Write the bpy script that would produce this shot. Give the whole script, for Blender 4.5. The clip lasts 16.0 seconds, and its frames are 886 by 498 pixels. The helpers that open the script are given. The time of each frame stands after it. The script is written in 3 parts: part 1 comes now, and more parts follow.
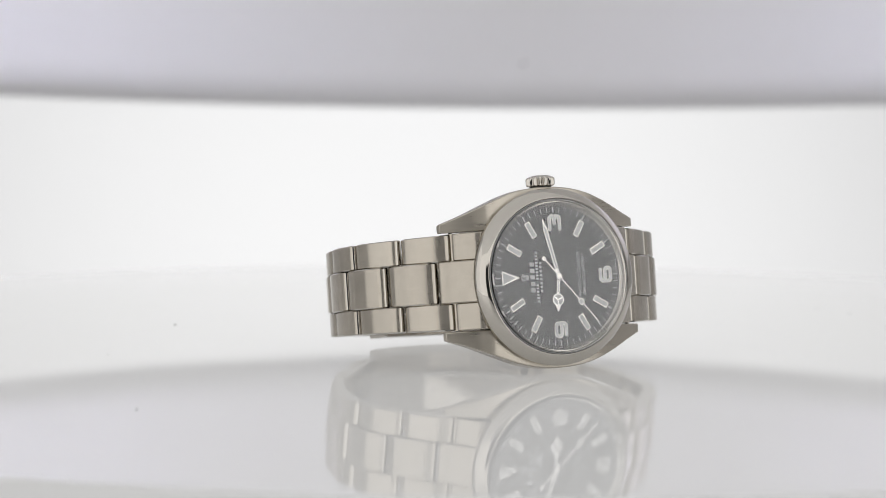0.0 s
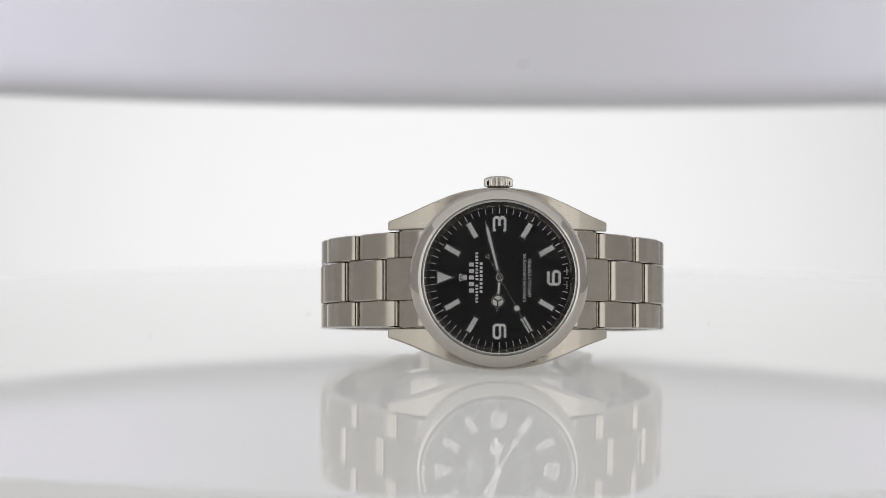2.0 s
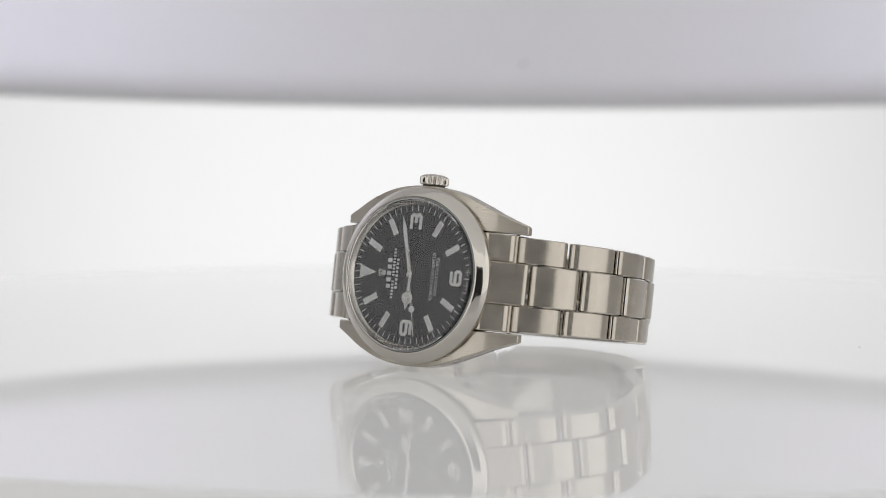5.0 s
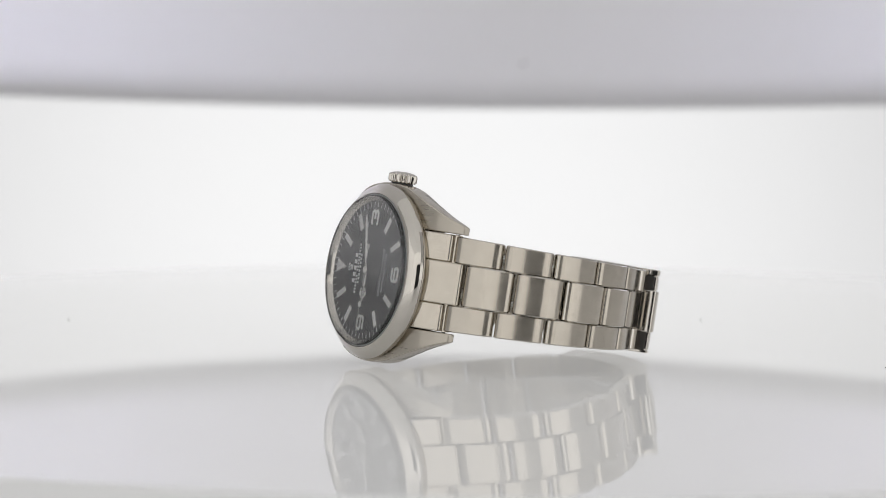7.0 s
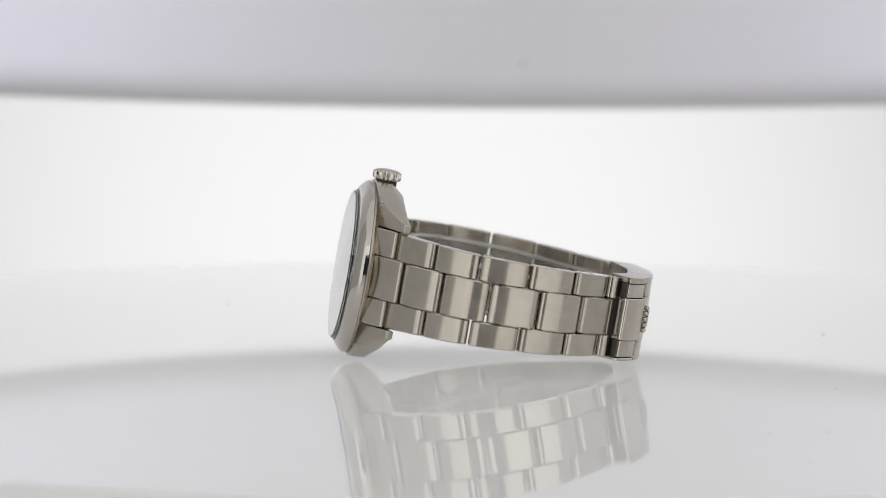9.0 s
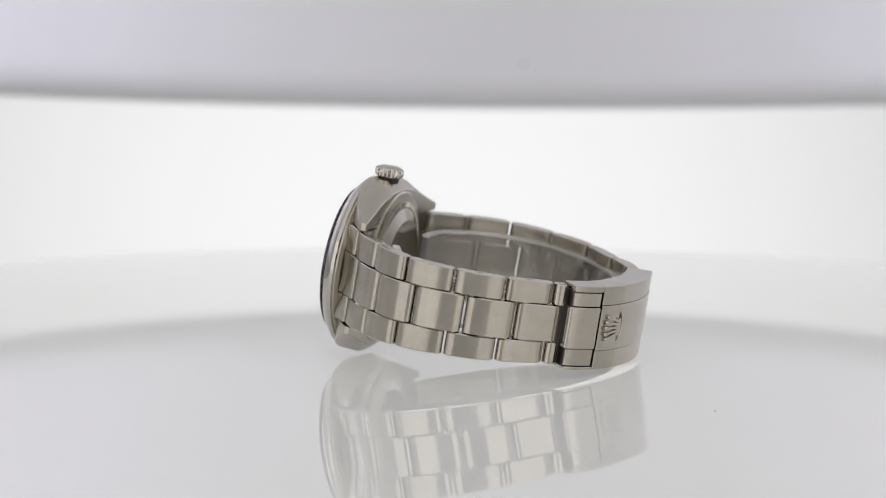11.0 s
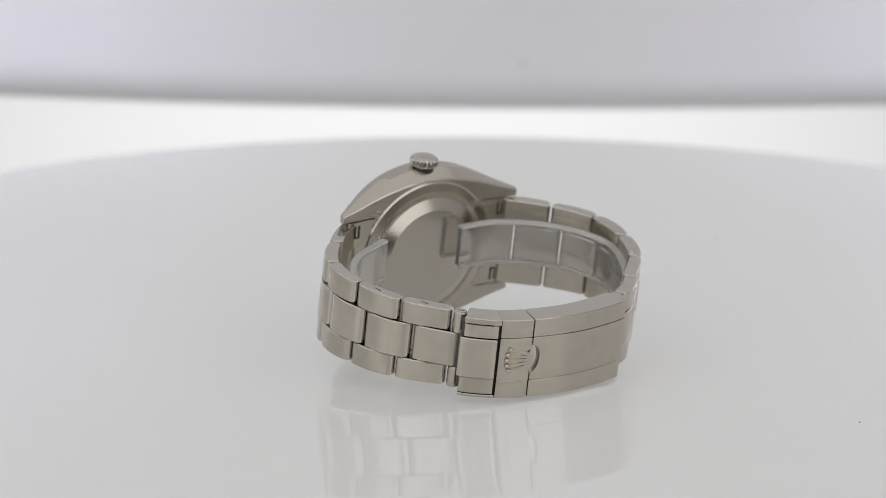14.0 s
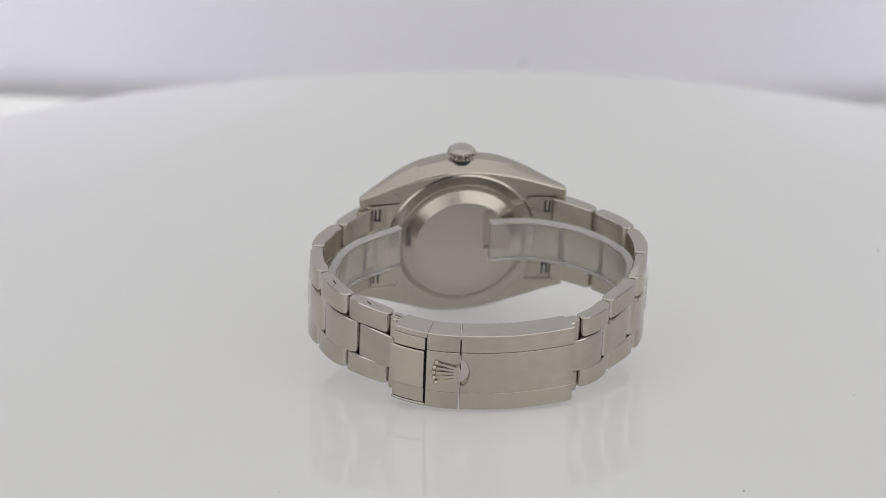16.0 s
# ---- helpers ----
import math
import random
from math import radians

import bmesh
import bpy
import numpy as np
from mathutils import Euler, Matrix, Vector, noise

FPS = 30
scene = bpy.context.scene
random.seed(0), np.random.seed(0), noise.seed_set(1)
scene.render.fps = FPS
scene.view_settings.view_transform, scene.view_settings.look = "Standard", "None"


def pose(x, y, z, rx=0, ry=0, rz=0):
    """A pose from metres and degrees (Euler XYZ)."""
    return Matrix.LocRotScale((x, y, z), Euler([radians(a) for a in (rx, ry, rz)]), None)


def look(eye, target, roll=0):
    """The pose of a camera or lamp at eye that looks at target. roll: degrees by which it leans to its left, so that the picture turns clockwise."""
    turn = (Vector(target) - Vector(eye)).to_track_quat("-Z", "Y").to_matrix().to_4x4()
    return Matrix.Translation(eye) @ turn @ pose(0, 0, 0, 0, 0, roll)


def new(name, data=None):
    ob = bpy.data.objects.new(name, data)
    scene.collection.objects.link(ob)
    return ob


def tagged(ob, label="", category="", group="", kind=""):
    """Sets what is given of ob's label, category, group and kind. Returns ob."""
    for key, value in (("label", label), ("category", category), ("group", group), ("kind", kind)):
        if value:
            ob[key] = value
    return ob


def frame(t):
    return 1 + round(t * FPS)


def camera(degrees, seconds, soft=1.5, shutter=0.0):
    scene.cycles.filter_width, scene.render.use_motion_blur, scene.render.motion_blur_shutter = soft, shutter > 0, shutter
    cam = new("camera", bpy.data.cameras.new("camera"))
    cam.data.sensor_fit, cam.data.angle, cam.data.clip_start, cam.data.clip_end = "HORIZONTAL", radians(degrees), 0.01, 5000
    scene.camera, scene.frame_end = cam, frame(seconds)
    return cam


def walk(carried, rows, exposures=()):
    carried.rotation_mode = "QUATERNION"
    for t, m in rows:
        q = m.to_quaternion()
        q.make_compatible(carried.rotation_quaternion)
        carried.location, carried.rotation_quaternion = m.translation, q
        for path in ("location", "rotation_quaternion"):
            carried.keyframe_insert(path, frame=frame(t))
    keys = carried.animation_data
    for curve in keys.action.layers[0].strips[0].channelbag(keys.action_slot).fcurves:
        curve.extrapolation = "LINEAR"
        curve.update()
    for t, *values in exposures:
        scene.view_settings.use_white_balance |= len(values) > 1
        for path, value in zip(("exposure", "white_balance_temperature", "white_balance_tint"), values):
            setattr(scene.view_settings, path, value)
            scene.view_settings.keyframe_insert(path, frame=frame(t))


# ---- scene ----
# ---- camera ----
cam = camera(11.5, 16.0, soft=0.85)
cam.data.dof.use_dof = True
cam.data.dof.focus_distance = 0.872
cam.data.dof.aperture_fstop = 17.0
EYE = pose(-0.00874, -0.88922, 0.10735, 90 - 5.48, 0, 0) @ pose(0, 0, 0, 0, 0, 0.466)
walk(cam, [(0.0, EYE), (16.0, EYE)])

# ---- light: a closed light tent, its panels glow ----
world = bpy.data.worlds.new("world")
scene.world = world
world.use_nodes = True
world.node_tree.nodes["Background"].inputs[0].default_value = (0.5, 0.5, 0.5, 1)
world.node_tree.nodes["Background"].inputs[1].default_value = 0.2
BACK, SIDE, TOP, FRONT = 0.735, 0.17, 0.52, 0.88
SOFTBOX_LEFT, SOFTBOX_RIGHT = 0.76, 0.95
scene.view_settings.exposure = 0.0


def area(name, place, target, size, power, colour):
    lamp = bpy.data.lights.new(name, "AREA")
    lamp.shape, lamp.size, lamp.size_y = "RECTANGLE", size[0], size[1]
    lamp.energy, lamp.color, lamp.spread = power, colour, radians(50)
    ob = new(name, lamp)
    ob.matrix_world = look(place, target)
    return ob


# two cool strip lamps that wash the hanging diffuser from above
area("strip_lamp", (-0.21, 0.05, 0.26), (-0.19, 0.22, 0.085), (0.20, 0.08), 0.085, (0.80, 0.785, 1.0))
area("strip_lamp", (0.23, 0.05, 0.26), (0.21, 0.21, 0.085), (0.20, 0.08), 0.085, (0.80, 0.785, 1.0))


# ---- materials ----
def material(name, colour, rough=0.5, metal=0.0, ior=1.5, coat=0.0):
    m = bpy.data.materials.new(name)
    m.use_nodes = True
    b = m.node_tree.nodes["Principled BSDF"]
    b.inputs["Base Color"].default_value = (*colour, 1)
    b.inputs["Roughness"].default_value = rough
    b.inputs["Metallic"].default_value = metal
    b.inputs["IOR"].default_value = ior
    b.inputs["Coat Weight"].default_value = coat
    b.inputs["Coat Roughness"].default_value = 0.02
    return m


def node(m, kind, **values):
    n = m.node_tree.nodes.new(kind)
    for key, value in values.items():
        n.inputs[key].default_value = value
    return n


def textured(m, scale, stretch, bump, rough_span, tint=0.06, fine=6.0):
    """Grain at two scales in object space: colour, roughness and relief."""
    t, b = m.node_tree, m.node_tree.nodes["Principled BSDF"]
    co = t.nodes.new("ShaderNodeTexCoord")
    mp = t.nodes.new("ShaderNodeMapping")
    mp.inputs["Scale"].default_value = stretch
    t.links.new(co.outputs["Object"], mp.inputs["Vector"])
    n1 = node(m, "ShaderNodeTexNoise", Scale=scale, Detail=3.0, Roughness=0.6)
    n2 = node(m, "ShaderNodeTexNoise", Scale=scale / 25.0 * fine / 6.0, Detail=2.0)
    t.links.new(mp.outputs[0], n1.inputs["Vector"])
    t.links.new(co.outputs["Object"], n2.inputs["Vector"])
    mix = t.nodes.new("ShaderNodeMath")
    mix.operation = "ADD"
    t.links.new(n1.outputs["Fac"], mix.inputs[0])
    t.links.new(n2.outputs["Fac"], mix.inputs[1])
    r = t.nodes.new("ShaderNodeMapRange")
    r.inputs["From Min"].default_value, r.inputs["From Max"].default_value = 0.6, 1.4
    r.inputs["To Min"].default_value, r.inputs["To Max"].default_value = rough_span
    t.links.new(mix.outputs[0], r.inputs["Value"])
    t.links.new(r.outputs[0], b.inputs["Roughness"])
    base = list(b.inputs["Base Color"].default_value)
    ramp = t.nodes.new("ShaderNodeMapRange")
    ramp.inputs["From Min"].default_value, ramp.inputs["From Max"].default_value = 0.5, 1.5
    ramp.inputs["To Min"].default_value, ramp.inputs["To Max"].default_value = 1 - tint, 1 + tint
    t.links.new(mix.outputs[0], ramp.inputs["Value"])
    mul = t.nodes.new("ShaderNodeVectorMath")
    mul.operation = "SCALE"
    mul.inputs[0].default_value = base[:3]
    t.links.new(ramp.outputs[0], mul.inputs["Scale"])
    t.links.new(mul.outputs[0], b.inputs["Base Color"])
    if bump:
        bp = node(m, "ShaderNodeBump", Strength=bump, Distance=0.00002)
        t.links.new(n1.outputs["Fac"], bp.inputs["Height"])
        t.links.new(bp.outputs[0], b.inputs["Normal"])
    return m


STEEL = (0.515, 0.474, 0.408)
satin = textured(material("satin_steel", STEEL, 0.32, 1.0), 2500, (0.04, 0.04, 1.0), 0.35, (0.24, 0.40))
brushed = textured(material("brushed_steel", STEEL, 0.25, 1.0), 9000, (0.02, 0.02, 1.0), 0.06, (0.19, 0.27), 0.11)
info = brushed.node_tree.nodes.new("ShaderNodeObjectInfo")
tone = brushed.node_tree.nodes.new("ShaderNodeMapRange")
tone.inputs["To Min"].default_value, tone.inputs["To Max"].default_value = 0.93, 1.06
own = brushed.node_tree.nodes.new("ShaderNodeVectorMath")
own.operation = "SCALE"
old = brushed.node_tree.nodes["Principled BSDF"].inputs["Base Color"].links[0].from_socket
brushed.node_tree.links.new(info.outputs["Random"], tone.inputs["Value"])
brushed.node_tree.links.new(old, own.inputs[0])
brushed.node_tree.links.new(tone.outputs[0], own.inputs["Scale"])
brushed.node_tree.links.new(own.outputs[0], brushed.node_tree.nodes["Principled BSDF"].inputs["Base Color"])
tangent = brushed.node_tree.nodes.new("ShaderNodeTangent")
tangent.direction_type, tangent.axis = "RADIAL", "Z"
brushed.node_tree.links.new(tangent.outputs[0], brushed.node_tree.nodes["Principled BSDF"].inputs["Tangent"])
brushed.node_tree.nodes["Principled BSDF"].inputs["Anisotropic"].default_value = 0.9
brushed.node_tree.nodes["Principled BSDF"].inputs["Anisotropic Rotation"].default_value = 0.25
polished = textured(material("polished_steel", (0.57, 0.54, 0.49), 0.08, 1.0), 900, (1, 1, 1), 0.0, (0.05, 0.11), 0.03)
semi = textured(material("turned_steel", (0.53, 0.49, 0.43), 0.2, 1.0), 1600, (1, 1, 1), 0.02, (0.16, 0.24), 0.04)
silver = material("white_gold", (0.82, 0.80, 0.76), 0.15, 1.0)
lume = textured(material("luminous_paint", (0.87, 0.87, 0.85), 0.6), 4000, (1, 1, 1), 0.1, (0.5, 0.7), 0.05)
ink = material("white_print", (0.88, 0.88, 0.88), 0.5)
dial_black = textured(material("black_lacquer", (0.010, 0.010, 0.011), 0.25, ior=1.45), 900, (1, 1, 1), 0.0, (0.24, 0.26), 0.01)
# near-black steel: the shade at the clasp end is put into its colour
shade_steel = material("shaded_end_steel", (0.10, 0.095, 0.09), 0.3, 1.0)
# near-black: the shade inside gaps, holes and slots, as a colour
dark_gap = material("gap_shade", (0.03, 0.03, 0.03), 0.6)
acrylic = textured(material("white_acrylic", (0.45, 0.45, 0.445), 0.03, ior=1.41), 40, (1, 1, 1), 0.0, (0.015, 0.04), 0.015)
# opal acrylic; emission added to the disc itself stands in for light from below
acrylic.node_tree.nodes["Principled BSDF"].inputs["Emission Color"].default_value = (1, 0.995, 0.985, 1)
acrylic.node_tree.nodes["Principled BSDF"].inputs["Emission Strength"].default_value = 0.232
cloth = textured(material("diffuser_cloth", (0.735, 0.73, 0.745), 0.9), 700, (1, 1, 1), 0.15, (0.8, 1.0), 0.03)
grey_trim = material("grey_trim", (0.30, 0.29, 0.29), 0.7)
dark_room = material("dark_opening", (0.015, 0.015, 0.016), 0.8)
dust_grey = material("dust", (0.15, 0.14, 0.13), 0.9)


def glowing(name, strength, colour=(1, 1, 1)):
    """A backlit diffuser: white plastic that gives off light, with a faint unevenness."""
    m = material(name, (0.75, 0.75, 0.75), 0.6)
    t, b = m.node_tree, m.node_tree.nodes["Principled BSDF"]
    n = node(m, "ShaderNodeTexNoise", Scale=2.2, Detail=1.0)
    r = t.nodes.new("ShaderNodeMapRange")
    r.inputs["To Min"].default_value, r.inputs["To Max"].default_value = strength * 0.9, strength * 1.1
    co = t.nodes.new("ShaderNodeTexCoord")
    t.links.new(co.outputs["Object"], n.inputs["Vector"])
    t.links.new(n.outputs["Fac"], r.inputs["Value"])
    t.links.new(r.outputs[0], b.inputs["Emission Strength"])
    b.inputs["Base Color"].default_value = (0.3, 0.3, 0.3, 1)
    b.inputs["Emission Color"].default_value = (*colour, 1)
    return m


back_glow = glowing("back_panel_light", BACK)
# hot spot painted into the panel: its emission fades with distance from one point
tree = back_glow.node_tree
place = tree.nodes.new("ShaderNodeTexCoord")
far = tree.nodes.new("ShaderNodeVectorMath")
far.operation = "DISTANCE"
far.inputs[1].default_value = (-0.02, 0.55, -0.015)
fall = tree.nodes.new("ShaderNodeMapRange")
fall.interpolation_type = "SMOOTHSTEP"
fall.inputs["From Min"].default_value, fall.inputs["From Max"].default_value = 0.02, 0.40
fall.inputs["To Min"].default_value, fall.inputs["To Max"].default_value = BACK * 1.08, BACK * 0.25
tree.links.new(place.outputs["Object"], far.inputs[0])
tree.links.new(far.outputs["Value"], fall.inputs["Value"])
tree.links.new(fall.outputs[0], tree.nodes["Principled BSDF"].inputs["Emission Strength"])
drum_glow = glowing("drum_fill_glow", 0.42)
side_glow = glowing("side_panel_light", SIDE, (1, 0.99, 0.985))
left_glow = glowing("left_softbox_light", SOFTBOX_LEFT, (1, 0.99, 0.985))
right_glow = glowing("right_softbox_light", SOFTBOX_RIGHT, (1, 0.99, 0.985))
top_glow = glowing("top_panel_light", TOP)
front_glow = glowing("front_panel_light", FRONT, (1, 0.985, 0.97))


def clear(name, ior, tint=(1, 1, 1), rough=0.0, through_light=1.0):
    """Clear solid glass or plastic."""
    m = material(name, tint, rough, ior=ior)
    m.node_tree.nodes["Principled BSDF"].inputs["Transmission Weight"].default_value = through_light
    return m


sapphire = clear("sapphire_crystal", 1.72)
frosted = clear("frosted_plastic", 1.3, (0.93, 0.92, 0.90), 0.45, 0.75)
plexi = clear("clear_plastic", 1.49, (0.90, 0.89, 0.87), 0.05, 0.92)

# ---- mesh helpers: shapes in millimetres ----
MM = 0.001


def part(name, bm, mat, parent=None, label="", smooth=35.0, bevel=0.0, origin=None):
    """One bmesh, drawn in millimetres, as one mesh object under a thing or part."""
    bmesh.ops.recalc_face_normals(bm, faces=bm.faces)
    if origin:
        bmesh.ops.translate(bm, vec=[-v for v in origin], verts=bm.verts)
    bmesh.ops.scale(bm, vec=(MM, MM, MM), verts=bm.verts)
    lim = radians(smooth)
    for f in bm.faces:
        f.smooth = True
    for e in bm.edges:
        if len(e.link_faces) == 2 and e.calc_face_angle(0) > lim:
            e.smooth = False
    me = bpy.data.meshes.new(name)
    bm.to_mesh(me)
    bm.free()
    me.materials.append(mat)
    ob = new(name, me)
    if parent:
        ob.parent = parent
    if origin:
        ob.location = Vector(origin) * MM - (parent.location if parent else Vector())
    if bevel:
        mod = ob.modifiers.new("bevel", "BEVEL")
        mod.width, mod.segments, mod.limit_method, mod.angle_limit = bevel * MM, 2, "ANGLE", radians(40)
    if label:
        tagged(ob, label)
    return ob


def rings(bm, loops, cap=True, closed=True):
    """Skins a row of vertex loops of one length."""
    vs = [[bm.verts.new(c) for c in loop] for loop in loops]
    n = len(vs[0])
    for a, b in zip(vs, vs[1:]):
        for i in range(n if closed else n - 1):
            j = (i + 1) % n
            bm.faces.new((a[i], a[j], b[j], b[i]))
    if cap:
        bm.faces.new(vs[0])
        bm.faces.new(vs[-1])
    return vs


def lathe(profile, n=96, ring=False, bm=None):
    """Turns (radius, y) points round the y axis; ring joins last to first."""
    bm = bm or bmesh.new()
    pts = profile + [profile[0]] if ring else profile
    vs = []
    for r, y in pts[:-1] if ring else pts:
        vs.append([bm.verts.new((r * math.cos(2 * math.pi * k / n), y, r * math.sin(2 * math.pi * k / n))) for k in range(n)])
    if ring:
        vs.append(vs[0])
    for a, b in zip(vs, vs[1:]):
        for i in range(n):
            j = (i + 1) % n
            bm.faces.new((a[i], a[j], b[j], b[i]))
    if not ring:
        for loop in (vs[0], vs[-1]):
            bm.faces.new(loop)
    return bm


def slab(poly, y0, y1, bevel=0.0, bm=None):
    """Extrudes a convex (x, z) outline from y0 (back) to y1 (front), with a chamfer in front."""
    bm = bm or bmesh.new()
    cx, cz = sum(q[0] for q in poly) / len(poly), sum(q[1] for q in poly) / len(poly)

    def inset(d):
        out = []
        for x, z in poly:
            l = math.hypot(x - cx, z - cz) or 1
            out.append((x - (x - cx) / l * d, z - (z - cz) / l * d))
        return out
    loops = [[(x, y0, z) for x, z in poly]]
    if bevel:
        s = 1 if y1 > y0 else -1
        loops.append([(x, y1 - s * bevel, z) for x, z in poly])
        loops.append([(x, y1, z) for x, z in inset(bevel)])
    else:
        loops.append([(x, y1, z) for x, z in poly])
    rings(bm, loops)
    return bm


def ribbon(path, width, y0, y1, bm=None):
    """A mitred stroke along (x, z) points."""
    bm = bm or bmesh.new()
    left, right = [], []
    for i, q in enumerate(path):
        a, b = Vector(path[max(i - 1, 0)]), Vector(path[min(i + 1, len(path) - 1)])
        q = Vector(q)
        d1 = (q - a).normalized() if i else (b - q).normalized()
        d2 = (b - q).normalized() if i < len(path) - 1 else d1
        n1, n2 = Vector((-d1.y, d1.x)), Vector((-d2.y, d2.x))
        m = (n1 + n2).normalized()
        m = m * (width / 2 / max(m.dot(n1), 0.4))
        left.append(q + m)
        right.append(q - m)
    loops = []
    for l, r in zip(left, right):
        loops.append([(l.x, y0, l.y), (l.x, y1, l.y), (r.x, y1, r.y), (r.x, y0, r.y)])
    rings(bm, loops)
    return bm


def clock(deg, r):
    """Dial place at a clock angle from twelve: twelve lies at -x, three at +z."""
    a = radians(deg)
    return (-math.cos(a) * r, math.sin(a) * r)


def along(deg, pts):
    """Points (out, across) along a clock angle, as (x, z)."""
    a = radians(deg)
    return [(-math.cos(a) * r + math.sin(a) * w, math.sin(a) * r + math.cos(a) * w) for r, w in pts]


def disc(cx, cz, r, n=20):
    return [(cx + r * math.cos(2 * math.pi * k / n), cz + r * math.sin(2 * math.pi * k / n)) for k in range(n)]


# ---- the tent ----
def box(name, lo, hi, mat, label="", kind="structure", bevel=0.0, parent=None):
    bm = bmesh.new()
    x0, y0, z0 = (v / MM for v in lo)
    x1, y1, z1 = (v / MM for v in hi)
    rings(bm, [[(x0, y0, z), (x1, y0, z), (x1, y1, z), (x0, y1, z)] for z in (z0, z1)])
    ob = part(name, bm, mat, parent, bevel=bevel / MM if bevel else 0)
    return tagged(ob, label, kind=kind) if kind else ob


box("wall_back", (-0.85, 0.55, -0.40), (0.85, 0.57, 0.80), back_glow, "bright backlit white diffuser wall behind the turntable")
# glow put into the side walls' materials: dim rear halves, bright front halves
box("wall_left", (-0.87, -0.44, -0.40), (-0.85, 0.57, 0.80), side_glow, "dim white side wall of the light tent, faint glow added")
box("wall_right", (0.85, -0.44, -0.40), (0.87, 0.57, 0.80), side_glow, "dim white side wall of the light tent, faint glow added")
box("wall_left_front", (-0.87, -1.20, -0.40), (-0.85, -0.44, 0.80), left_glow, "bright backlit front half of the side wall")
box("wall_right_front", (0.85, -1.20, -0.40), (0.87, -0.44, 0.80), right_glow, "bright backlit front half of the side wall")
box("ceiling", (-0.87, -1.20, 0.80), (0.87, 0.57, 0.82), top_glow, "glowing white diffuser roof of the light tent")
box("floor", (-0.87, -1.20, -0.42), (0.87, 0.57, -0.40), cloth, "white floor of the light tent under the turntable")
# front wall with the opening the camera looks in through
box("wall_front_left", (-0.85, -1.22, -0.40), (-0.36, -1.20, 0.80), front_glow, "glowing white front wall of the light tent")
box("wall_front_right", (0.36, -1.22, -0.40), (0.85, -1.20, 0.80), front_glow, "glowing white front wall of the light tent")
box("wall_front_top", (-0.36, -1.22, 0.46), (0.36, -1.20, 0.80), front_glow, "glowing white front wall above the camera opening")
box("wall_front_low", (-0.36, -1.22, -0.40), (0.36, -1.20, -0.12), front_glow, "glowing white front wall below the camera opening")
box("dark_curtain", (-0.75, -1.62, -0.60), (0.75, -1.60, 0.90), dark_room, "dark curtain behind the camera opening")


def hood():
    """The diffuser sheet that bends round the back of the disc; its lower edge sags in the middle and curls back."""
    n, curl = 96, 9.0
    sheet, hem = [], []
    for k in range(n + 1):
        x = -845 + 1690 * k / n
        bend = min(abs(x), 0.62 * HOODY)
        y = math.sqrt(HOODY * HOODY - bend * bend) + 0.05 * (bend - abs(x))
        low = HOODZ + HOODRISE * (HOODY - y)
        sheet.append([(x, y, low + curl), (x, y, low + 60), (x, y, 250), (x, y, 798), (x, y + 2, 798), (x, y + 2, 250), (x, y + 2, low + 60), (x, y + 2, low + curl)])
        arc = [(curl - curl * math.cos(a), curl - curl * math.sin(a)) for a in [m * math.pi / 16 for m in range(11)]]
        inner = [(curl - (curl - 2) * math.cos(a), curl - (curl - 2) * math.sin(a)) for a in [m * math.pi / 16 for m in range(11)]]
        hem.append([(x, y + u, low + v) for u, v in arc] + [(x, y + u, low + v) for u, v in reversed(inner)])
    bm = bmesh.new()
    rings(bm, sheet)
    ob = part("diffuser_sheet", bm, cloth)
    bm = bmesh.new()
    rings(bm, hem)
    part("hem", bm, cloth, ob, "rolled lower hem")
    bm = bmesh.new()
    bmesh.ops.create_icosphere(bm, subdivisions=2, radius=0.45, matrix=Matrix.Translation((12.0, HOODY - 0.3, 45.6)))
    part("speck", bm, dust_grey, ob, "small grey speck on the sheet")
    return tagged(ob, "pale grey hanging diffuser sheet with a sagging rolled hem", "diffuser sheet")


HOODY, HOODZ, HOODRISE = 268.0, 33.0, 0.14
hood()

# ---- turntable ----
turntable = tagged(new("turntable"), "glossy white acrylic disc turntable, slowly turning", "turntable")
bm = lathe([(0.01, 0.0), (150, 0.0), (188.7, 0.0), (189.0, -0.3), (189.0, -5.7), (188.7, -6.0), (0.01, -6.0)], 160)
bmesh.ops.rotate(bm, cent=(0, 0, 0), matrix=Matrix.Rotation(radians(90), 3, "X"), verts=bm.verts)
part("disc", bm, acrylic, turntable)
bm = lathe([(0.01, -6.0), (42, -6.0), (42, -30), (20, -34), (20, -120), (0.01, -120)], 64)
bmesh.ops.rotate(bm, cent=(0, 0, 0), matrix=Matrix.Rotation(radians(90), 3, "X"), verts=bm.verts)
part("hub", bm, grey_trim, turntable, "grey hub under the disc")
# added glowing drum, no known lamp: evens the tone below the near edge
bm = lathe([(0.01, -7.0), (183, -7.0), (184, -8.0), (184, -46), (182, -48), (0.01, -48)], 128)
bmesh.ops.rotate(bm, cent=(0, 0, 0), matrix=Matrix.Rotation(radians(90), 3, "X"), verts=bm.verts)
part("glow_drum", bm, drum_glow, turntable, "added glowing white drum under the disc")
rnd = random.Random(7)
for k in range(9):
    a, r = rnd.uniform(0, 6.28), rnd.uniform(70, 165)
    bm = bmesh.new()
    bmesh.ops.create_icosphere(bm, subdivisions=1, radius=rnd.uniform(0.10, 0.2))
    bmesh.ops.translate(bm, vec=(r * math.cos(a), r * math.sin(a), 0.12), verts=bm.verts)
    part("dust_speck", bm, dust_grey, turntable)

